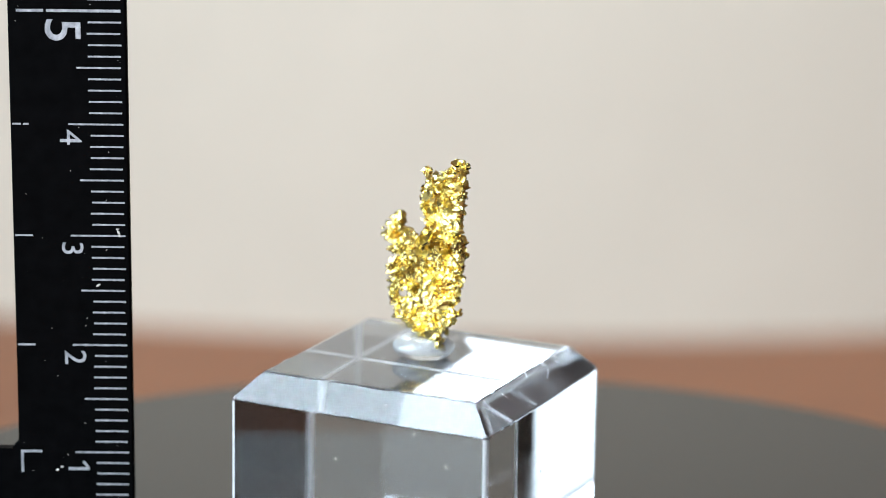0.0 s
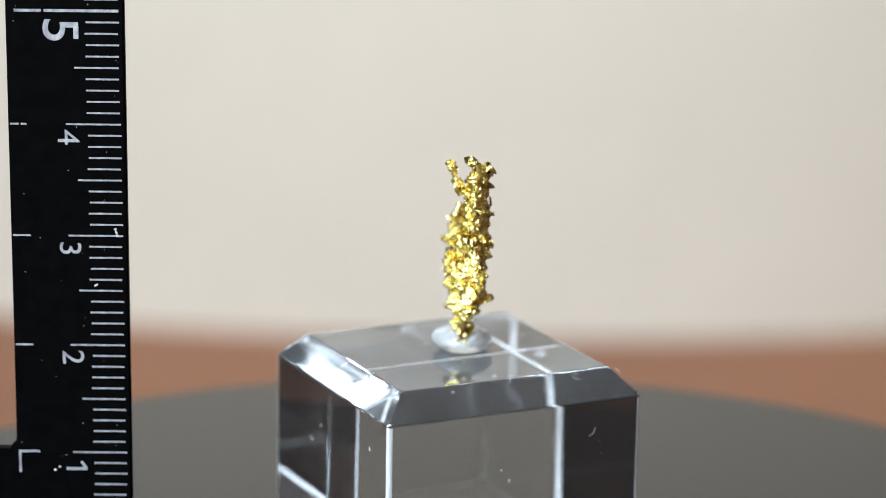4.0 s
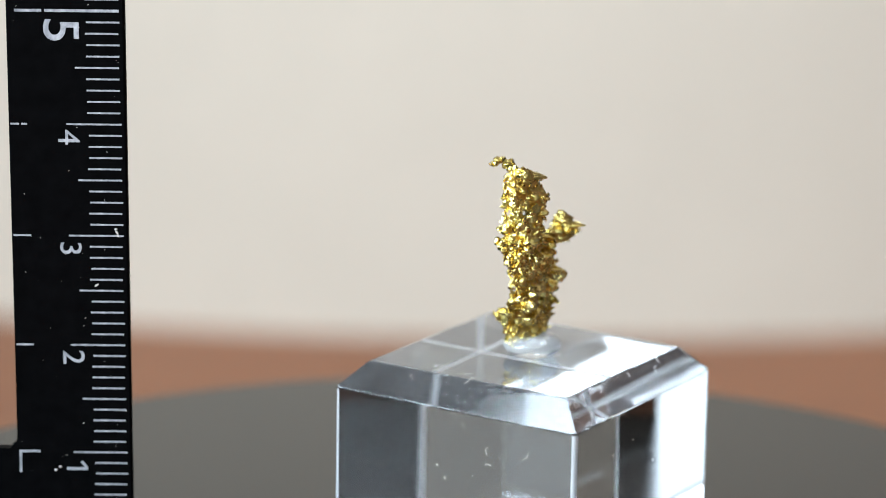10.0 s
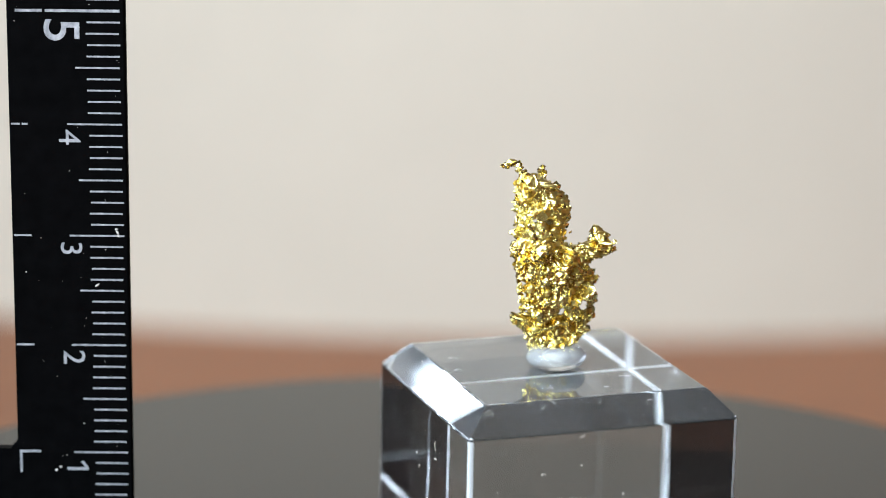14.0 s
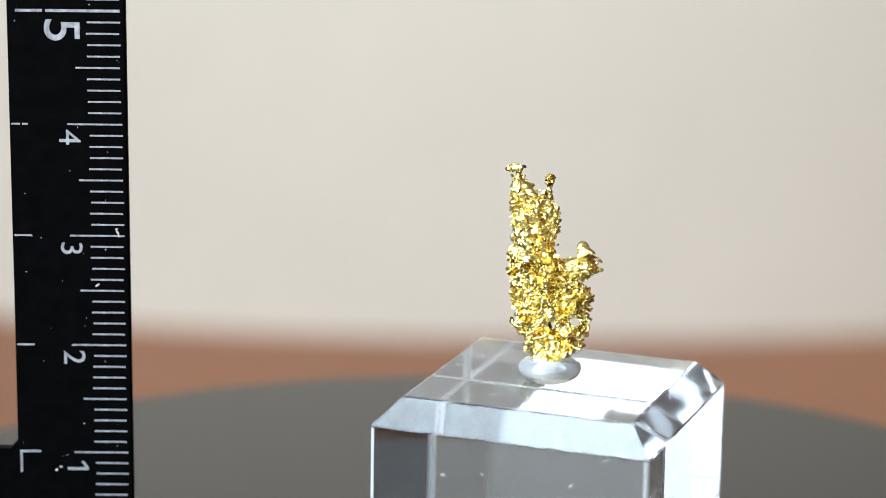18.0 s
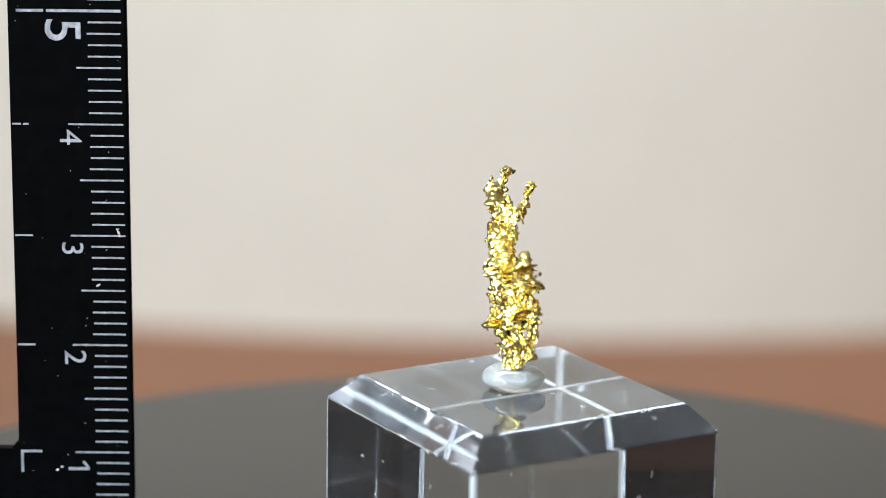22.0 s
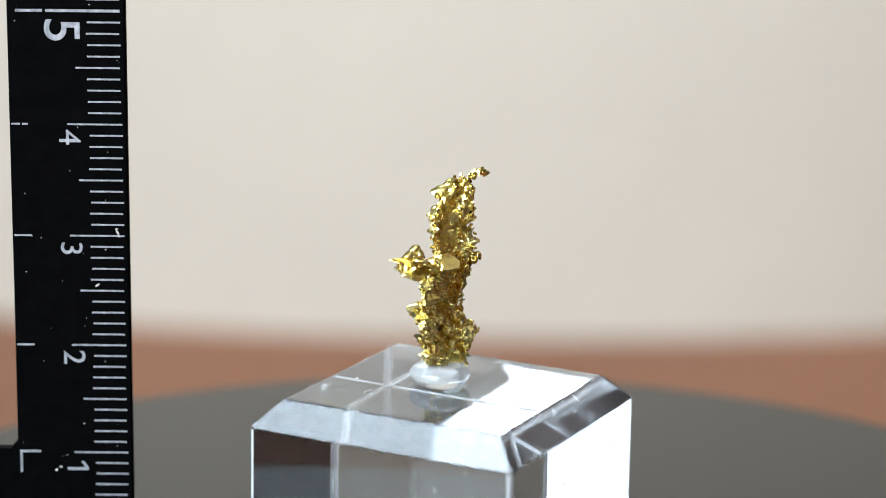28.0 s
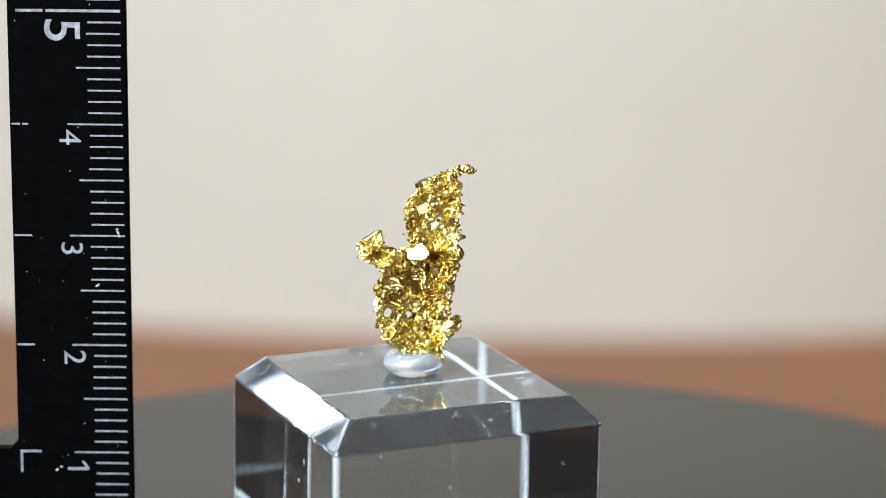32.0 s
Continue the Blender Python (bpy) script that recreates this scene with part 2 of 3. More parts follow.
def block():
    root = tagged(new("display_block"), "clear polished acrylic display block with chamfered top edges", "display block")
    h = BLOCK_TOP - PLATE
    bm = bmesh.new()
    rings = []
    for half, z in ((HALF, 0.006), (HALF, h - DROP), (INNER, h)):
        rings.append([bm.verts.new((sx * half * CM, sy * half * CM, z * CM)) for sx, sy in ((-1, -1), (1, -1), (1, 1), (-1, 1))])
    bm.faces.new(rings[0][::-1])
    bm.faces.new(rings[2])
    for a, b in zip(rings, rings[1:]):
        for i in range(4):
            j = (i + 1) % 4
            bm.faces.new((a[i], a[j], b[j], b[i]))
    upright = [e for e in bm.edges if abs(e.verts[0].co.z - e.verts[1].co.z) > 0.01]
    made = bmesh.ops.bevel(bm, geom=upright, offset=0.040 * CM, segments=4, profile=0.5, affect="EDGES")["faces"]
    for f in made:
        if abs(f.normal.z) < 0.9:
            f.material_index = 1
    for level, width, finish in ((0.006, 0.032, 1), (h, 0.014, 0), (h - DROP, 0.012, 0)):
        rim = [e for e in bm.edges if len(e.link_faces) == 2 and e.calc_face_angle() > 0.5 and all(abs(v.co.z - level * CM) < 0.0002 for v in e.verts)]
        for f in bmesh.ops.bevel(bm, geom=rim, offset=width * CM, segments=2, profile=0.5, affect="EDGES")["faces"]:
            f.material_index = finish
    for f in bm.faces:
        f.normal_update()
        if f.normal.z > 0.3 and f.material_index == 0:
            f.material_index = 2 if f.normal.z > 0.9 else 3
    body = part("block_body", bm, ACRYLIC, root)
    body.data.materials.append(SATIN)
    body.data.materials.append(HAZED)
    body.data.materials.append(MILLED)
    rng = random.Random(31)
    specks = Specks()
    for _ in range(60):
        specks.add((rng.uniform(-INNER, INNER), rng.uniform(-INNER, INNER), h), (0, 0, 1), rng.uniform(0.002, 0.005), rng)
    for sx, sy in ((1, 0), (-1, 0), (0, 1), (0, -1)):
        for _ in range(20):
            u, z = rng.uniform(-1.15, 1.15), rng.uniform(0.6, h - DROP - 0.05)
            specks.add((sx * HALF + sy * u, sy * HALF + sx * u, z), (sx, sy, 0), rng.uniform(0.0015, 0.0036), rng)
        for _ in range(9):
            u, f = rng.uniform(-1.0, 1.0), rng.random()
            r = HALF + (INNER - HALF) * f
            specks.add((sx * r + sy * u, sy * r + sx * u, h - DROP + DROP * f), (sx, sy, 1), rng.uniform(0.002, 0.005), rng)
        for _ in range(22):
            u = rng.triangular(-0.95, 0.95, 0.35)
            r = INNER + rng.uniform(0.006, 0.03)
            specks.add((sx * r + sy * u, sy * r + sx * u, h - (r - INNER) * DROP / (HALF - INNER)), (sx, sy, 1), rng.uniform(0.0015, 0.004), rng)
    for _ in range(150):
        specks.add((rng.uniform(-INNER, INNER), rng.uniform(-INNER, INNER), h), (0, 0, 1), rng.uniform(0.0009, 0.0022), rng)
    for cx, cy in ((-0.62, 0.40), (0.55, -0.62), (0.70, 0.55), (-0.55, -0.70)):
        for _ in range(9):
            specks.add((rng.gauss(cx, 0.10), rng.gauss(cy, 0.10), h), (0, 0, 1), rng.uniform(0.0015, 0.004), rng)
    tagged(link_mesh("dust", specks.verts, specks.faces, DUST, root), "pale dust specks", kind="stuff")
    for x, y, turn, span in ((-0.41, 0.51, 20, 0.12), (-0.16, 0.79, 80, 0.10), (-0.15, 0.29, 140, 0.09), (0.80, -0.38, 60, 0.13), (0.87, -0.03, 100, 0.11), (-0.26, -0.14, 10, 0.07), (0.3, 0.72, 45, 0.08)):
        fibre(root, (x, y, h + 0.004), turn, span, rng)
    mid, slope = (HALF + INNER) / 2 + 0.004, h - DROP / 2 + 0.004
    for at, turn, span, up in (((-mid, 0.86, slope), 20, 0.11, (-1, 0, 1)), ((1.0, mid, slope + 0.05), 70, 0.12, (0, 1, 1)), ((0.25, -mid, slope), 130, 0.08, (0, -1, 1)), ((mid, 0.3, slope), 40, 0.09, (1, 0, 1))):
        fibre(root, at, turn, span, rng, up)
    # short squiggles of lint and nicks gathered along the ridges
    for sx, sy in ((1, 0), (-1, 0), (0, 1), (0, -1)):
        for _ in range(5):
            u, f = rng.triangular(-0.95, 0.95, 0.3), rng.uniform(0.70, 0.98)
            r = HALF + (INNER - HALF) * f + 0.003
            fibre(root, (sx * r + sy * u, sy * r + sx * u, h - DROP + DROP * f + 0.003), rng.uniform(0, 360), rng.uniform(0.04, 0.08), rng, (sx, sy, 1))
        for _ in range(3):
            u, z = rng.uniform(-0.9, 0.9), h - rng.uniform(0.35, 0.9)
            fibre(root, (sx * (HALF + 0.003) + sy * u, sy * (HALF + 0.003) + sx * u, z), rng.uniform(0, 360), rng.uniform(0.03, 0.06), rng, (sx, sy, 0))
    for at, turn, up in (((HALF + 0.003, 0.72, h - 0.55), 30, (1, 0, 0)), ((HALF + 0.003, 0.38, h - 0.50), 200, (1, 0, 0)), ((0.55, HALF + 0.003, h - 0.60), 100, (0, 1, 0)), ((-HALF - 0.003, -0.4, h - 0.7), 60, (-1, 0, 0))):
        fibre(root, at, turn, 0.07, rng, up)
    return root


BEAD_AT = (-0.645, 0.105)


def bead():
    bm = bmesh.new()
    bmesh.ops.create_uvsphere(bm, u_segments=48, v_segments=24, radius=1.0)
    for v in bm.verts:
        x, y, z = v.co
        r = math.hypot(x, y)
        a = math.atan2(y, x)
        wob = 1 + 0.04 * math.sin(2 * a + 0.6) + 0.03 * math.sin(3 * a + 2) + 0.05 * noise.noise(Vector((x, y, z)) * 1.6)
        flat = max(-0.82, z)
        dimple = -0.35 * math.exp(-((r - 0.05) / 0.38) ** 2) if z > 0 else 0
        v.co = (0.270 * x * wob * CM, 0.270 * y * wob * CM, 0.125 * (flat + dimple + 0.82) * CM)
    return tagged(part("putty_bead", bm, PUTTY, None, "", True), "milky clear putty bead holding the gold upright", "putty")


# the gold: sections of a thin upright sheet, in cm over the block's top:
# height, centre x, centre y, half length, half thickness, turn in degrees
TRUNK = (
    (0.14, -0.55, 0.05, 0.14, 0.045, -32), (0.21, -0.58, 0.075, 0.215, 0.055, -30), (0.28, -0.605, 0.065, 0.255, 0.065, -24), (0.36, -0.62, 0.06, 0.31, 0.065, -17),
    (0.44, -0.63, 0.075, 0.35, 0.06, -13), (0.52, -0.635, 0.10, 0.36, 0.065, -6), (0.60, -0.635, 0.118, 0.36, 0.075, -1), (0.70, -0.63, 0.125, 0.375, 0.085, 1),
    (0.82, -0.62, 0.13, 0.395, 0.105, 0), (0.90, -0.58, 0.14, 0.37, 0.12, -5), (1.00, -0.50, 0.13, 0.28, 0.13, -9), (1.11, -0.44, 0.125, 0.235, 0.13, -12))
CROWN = (
    (1.09, -0.44, 0.125, 0.235, 0.13, -12), (1.20, -0.425, 0.13, 0.20, 0.12, -14), (1.30, -0.44, 0.132, 0.23, 0.110, -13), (1.40, -0.45, 0.13, 0.25, 0.105, -14),
    (1.50, -0.45, 0.125, 0.255, 0.105, -13), (1.58, -0.42, 0.125, 0.225, 0.10, -11), (1.66, -0.385, 0.13, 0.18, 0.09, -12), (1.73, -0.345, 0.135, 0.14, 0.075, -20), (1.79, -0.32, 0.11, 0.06, 0.05, -20))
BRANCH = (
    (0.94, -0.80, 0.12, 0.17, 0.05, 10), (1.03, -0.87, 0.155, 0.19, 0.07, -15), (1.11, -0.945, 0.205, 0.165, 0.075, -33), (1.17, -0.985, 0.235, 0.125, 0.07, -40),
    (1.23, -0.965, 0.225, 0.070, 0.045, -45), (1.30, -0.947, 0.205, 0.012, 0.012, -40))


def section(rows, z):
    i = max(k for k in range(len(rows) - 1) if rows[k][0] <= z or k == 0)
    a, b = rows[i], rows[i + 1]
    f = min(1, max(0, (z - a[0]) / (b[0] - a[0])))
    return [p + (q - p) * f for p, q in zip(a, b)]


def lump_template(level):
    bm = bmesh.new()
    bmesh.ops.create_icosphere(bm, subdivisions=level, radius=1.0)
    verts, faces = [v.co.copy() for v in bm.verts], [tuple(v.index for v in f.verts) for f in bm.faces]
    bm.free()
    return verts, faces


LUMP = lump_template(3)


class Cluster:
    """Gathers a crumpled thin sheet, flakes, terraces and rounded grains into one mesh."""

    def __init__(self, seed, hollows=(), holes=()):
        self.rng = random.Random(seed)
        self.verts, self.faces, self.rounded = [], [], set()
        self.hollows = [(Vector(h[:3]), h[3]) for h in hollows]
        self.holes = [(Vector(h[:3]), h[3]) for h in holes]

    def sunk(self, p):
        return any((Vector(p) - c).length < r for c, r in self.hollows)

    def pierced(self, p, reach=1.0):
        """Whether a point lies in a hole that goes through the sheet."""
        return any(math.hypot(p[0] - c.x, p[2] - c.z) < r * reach and abs(p[1] - c.y) < 0.3 for c, r in self.holes)

    def scatter(self, spread):
        rng = self.rng
        return Vector((rng.gauss(0, spread), rng.gauss(0, spread), rng.gauss(0, spread)))

    def sized(self, small, large):
        """Mostly small, a few large."""
        return small + (large - small) * self.rng.random() ** 2.2

    @staticmethod
    def spot(rows, z, a, depth):
        """A point of the bent sheet's skin at height z and angle a round it, and its outward direction."""
        _, cx, cy, hl, ht, turn = section(rows, z)
        u, w = math.cos(a), math.sin(a)
        thin = max(0.022, 0.42 * ht)
        bend = max(0.0, ht - thin)
        e = math.copysign(abs(u) ** 0.75, u)
        lx = e * hl * depth
        ly = bend * (1 - 2 * e * e) * 0.9 + math.copysign(abs(w) ** 0.6, w) * thin * depth
        if rows is CROWN:
            lx = lx * 1.07 - 0.030
            ly -= 0.020 * e ** 3
        elif rows is TRUNK:
            lx = lx * 1.03 - 0.012
            ly += 0.014
        slope = -4 * bend * e / hl
        nx, ny = u * abs(u) ** 2.5 - slope * w, w + 0.05
        c, s = math.cos(radians(turn)), math.sin(radians(turn))
        return Vector((cx + c * lx - s * ly, cy + s * lx + c * ly, z)), Vector((c * nx - s * ny, s * nx + c * ny, 0)).normalized()

    @staticmethod
    def rise(p):
        """Swells, rounded buds, stepped terraces and pits of the sheet's face."""
        big = noise.noise(p * 5.0)
        kind = noise.noise(p * 3.0 + Vector((4, 0, 2)))
        buds = 0.046 * (0.36 - noise.voronoi(p * 12.0)[0][0]) + 0.020 * (0.36 - noise.voronoi(p * 27.0)[0][0])
        q = 3.2 * noise.noise(p * 7.0 + Vector((0, 5, 0))) + 1.2 * noise.noise(p * 19.0)
        step = math.floor(q)
        terraces = 0.032 * (step + min(1.0, 5.0 * (q - step))) + 0.012 * (noise.cell(p * 22.0) - 0.5)
        mix = min(1.0, max(0.0, 0.5 + 4.0 * kind))
        pit = max(0.0, noise.noise(p * 8.5 + Vector((1, 1, 8))) - 0.16)
        return 0.038 * big + buds * mix + terraces * (1 - mix) - 0.32 * pit + 0.008 * noise.noise(p * 55.0)

    def skin(self, rows, around, up, depth=0.94):
        """The crumpled crust of an upright sheet."""
        base, first = len(self.verts), len(self.faces)
        z0, z1 = rows[0][0], rows[-1][0]
        for k in range(up + 1):
            for i in range(around):
                p, n = self.spot(rows, z0 + (z1 - z0) * k / up, 2 * math.pi * i / around, depth)
                d = (self.rise(p) - (0.035 if self.sunk(p) else 0)) * min(1.0, section(rows, p.z)[3] / 0.12)
                shift = Vector((noise.noise(p * 16.0), noise.noise(p * 16.0 + Vector((3, 9, 1))), noise.noise(p * 16.0 + Vector((8, 2, 5)))))
                self.verts.append(tuple((p + n * d + shift * 0.018) * CM))
        for k in range(up):
            for i in range(around):
                a, b = base + k * around + i, base + k * around + (i + 1) % around
                c, d = b + around, a + around
                mid = (Vector(self.verts[a]) + Vector(self.verts[c])) / (2 * CM)
                if not (self.holes and self.pierced(mid)):
                    self.faces += [(a, b, c), (a, c, d)]
        self.rounded.update(range(first, len(self.faces)))
        self.faces += [tuple(base + i for i in range(around))[::-1], tuple(base + up * around + i for i in range(around))]

    def flake(self, at, normal, r, thick, curl=0.0, aspect=None, flat=False):
        """A thin plate with an angular outline, flat or crumpled."""
        rng = self.rng
        q = Vector(normal).normalized().to_track_quat("Z", "Y").to_matrix() @ Euler((0, 0, rng.uniform(0, 6.3))).to_matrix()
        n = rng.choice((4, 5, 6, 6, 7))
        asp = aspect or rng.uniform(0.55, 1.0)
        base = len(self.verts)
        start, ring = rng.uniform(0, 6.3), []
        for i in range(n):
            t = start + 2 * math.pi * (i + rng.uniform(-0.28, 0.28)) / n
            k = rng.uniform(0.7, 1.15)
            ring.append((k * math.cos(t) * r, k * math.sin(t) * r * asp, (0 if flat else rng.uniform(-0.16, 0.16) * r) + curl * r * math.cos(t) ** 2))
        for x, y, z in ring:
            self.verts.append(tuple((Vector(at) + q @ Vector((x, y, z + thick))) * CM))
        for x, y, z in ring:
            self.verts.append(tuple((Vector(at) + q @ Vector((x * 0.88, y * 0.88, z - thick))) * CM))
        if flat:
            self.faces.append(tuple(base + i for i in range(n)))
        else:
            self.verts.append(tuple((Vector(at) + q @ Vector((rng.uniform(-0.2, 0.2) * r, rng.uniform(-0.2, 0.2) * r, thick + rng.uniform(0.0, 0.22) * r))) * CM))
            self.faces += [(base + i, base + (i + 1) % n, base + 2 * n) for i in range(n)]
        self.faces.append(tuple(base + n + i for i in range(n))[::-1])
        self.faces += [(base + n + i, base + n + (i + 1) % n, base + (i + 1) % n, base + i) for i in range(n)]

    def stack(self, at, normal, r):
        """Stepped crystal terraces on one another."""
        at, normal = Vector(at), Vector(normal).normalized()
        for k in range(self.rng.choice((2, 3, 3))):
            self.flake(at, normal + self.scatter(0.06), r, 0.18 * r, 0, None, True)
            at = at + normal * 0.34 * r + self.scatter(0.12 * r)
            r *= self.rng.uniform(0.55, 0.75)

    def grain(self, at, normal, r, flat):
        """A rounded, slightly crumpled grain."""
        rng = self.rng
        q = (Vector(normal) + self.scatter(0.4)).normalized().to_track_quat("Z", "Y").to_matrix() @ Euler((0, 0, rng.uniform(0, 6.3))).to_matrix()
        seed = self.scatter(30)
        sx, sy = rng.uniform(0.7, 1.3), rng.uniform(0.7, 1.3)
        base = len(self.verts)
        verts, faces = LUMP
        for v in verts:
            rad = 1 + 0.55 * noise.noise(v * 1.3 + seed) + 0.30 * noise.noise(v * 3.0 - seed)
            self.verts.append(tuple((Vector(at) + q @ Vector((v.x * sx * rad, v.y * sy * rad, v.z * flat * rad)) * r) * CM))
        self.rounded.update(range(len(self.faces), len(self.faces) + len(faces)))
        self.faces += [tuple(base + i for i in f) for f in faces]

    def tuft(self, at, normal, scale=1.0):
        """One growth on the sheet: flakes, terraces or grains, alike within a patch."""
        rng = self.rng
        at, n = Vector(at), Vector(normal)
        kind = noise.noise(at * 3.4 + Vector((7, 3, 1))) + rng.uniform(-0.3, 0.3)
        lean = (n + 1.1 * Vector((noise.noise(at * 4.0), noise.noise(at * 4.0 + Vector((9, 0, 0))), noise.noise(at * 4.0 + Vector((0, 9, 0)))))).normalized()
        if kind > 0.10:
            for _ in range(3):
                d = self.scatter(0.03 * scale)
                self.grain(at + d - n * d.dot(n) * 0.5, n, self.sized(0.014, 0.036) * scale, rng.uniform(0.4, 0.9))
        elif kind > -0.06:
            self.stack(at, lean + self.scatter(0.15), self.sized(0.026, 0.055) * scale)
            self.flake(at + self.scatter(0.03), lean + self.scatter(0.25), self.sized(0.02, 0.04) * scale, 0.006, 0.2)
        else:
            for _ in range(3):
                self.flake(at + self.scatter(0.026 * scale), lean + self.scatter(0.22), self.sized(0.016, 0.050) * scale, rng.uniform(0.003, 0.008), rng.uniform(-0.3, 0.4))

    def sheet(self, rows, count, rim, scale=1.0):
        """Growths spread evenly over an upright sheet, and a ragged fringe along its two edges."""
        rng = self.rng
        z0, z1 = rows[0][0], rows[-1][0]
        taken = []
        for _ in range(count):
            best = None
            for _ in range(9):
                p, n = self.spot(rows, rng.uniform(z0, z1 - 0.05), rng.uniform(0, 2 * math.pi), rng.uniform(0.84, 0.96))
                gap = min([(p - t).length for t in taken[-260:]] or [1]) - (1 if self.pierced(p, 1.7) else 0.10 if self.sunk(p) else 0)
                if best is None or gap > best[0]:
                    best = (gap, p, n)
            if best[0] < -0.5:
                continue
            taken.append(best[1])
            p, n = best[1], best[2]
            self.tuft(p + n * (self.rise(p) - 0.008), n + Vector((0, 0, rng.uniform(-0.12, 0.2))), scale)
        for k in range(rim):
            p, n = self.spot(rows, z0 + (z1 - z0 - 0.06) * (k // 2 + rng.random()) / (rim / 2), (k % 2) * math.pi + rng.gauss(0, 0.25), 0.93)
            if self.pierced(p, 1.7):
                continue
            across = n.cross(Vector((0, 0, 1))) + self.scatter(0.5)
            self.flake(p + n * self.sized(-0.024, 0.012), across, self.sized(0.020, 0.046) * scale, rng.uniform(0.003, 0.007), rng.uniform(-0.3, 0.3))

    def limb(self, a, b, ra, rb, count, squash=(1, 1, 1)):
        """Flakes and grains along a tapering limb from a to b."""
        rng = self.rng
        a, b = Vector(a), Vector(b)
        for k in range(count):
            f = (k + rng.random()) / count
            d = self.scatter(1).normalized()
            reach = ra + (rb - ra) * f
            p = a.lerp(b, f) + Vector([d[i] * squash[i] for i in range(3)]) * reach * 0.6
            if k % 3 == 0:
                self.grain(p, d, reach * rng.uniform(0.4, 0.7), rng.uniform(0.5, 0.9))
            elif k % 3 == 1:
                self.stack(p, d, reach * rng.uniform(0.5, 0.8))
            else:
                self.flake(p, d + self.scatter(0.5), reach * rng.uniform(0.5, 0.9), 0.005, rng.uniform(-0.3, 0.3))

    def plate(self, at, normal, w, h, thick):
        """A broad smooth leaf with an angular outline."""
        q = Vector(normal).normalized().to_track_quat("Z", "Y").to_matrix()
        base, n = len(self.verts), 9
        for z in (-thick, thick):
            for i in range(n):
                t = 2 * math.pi * i / n
                r = 1 + 0.16 * math.sin(3.1 * i + 1) + 0.08 * math.sin(7.3 * i)
                self.verts.append(tuple((Vector(at) + q @ Vector((w * r * math.cos(t), h * r * math.sin(t), z))) * CM))
        self.faces += [tuple(base + i for i in range(n))[::-1], tuple(base + n + i for i in range(n))]
        self.faces += [(base + i, base + (i + 1) % n, base + n + (i + 1) % n, base + n + i) for i in range(n)]

    def finish(self, name, parent, label=""):
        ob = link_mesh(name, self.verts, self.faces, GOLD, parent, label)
        ob.data.polygons.foreach_set("use_smooth", [i in self.rounded for i in range(len(ob.data.polygons))])
        return ob


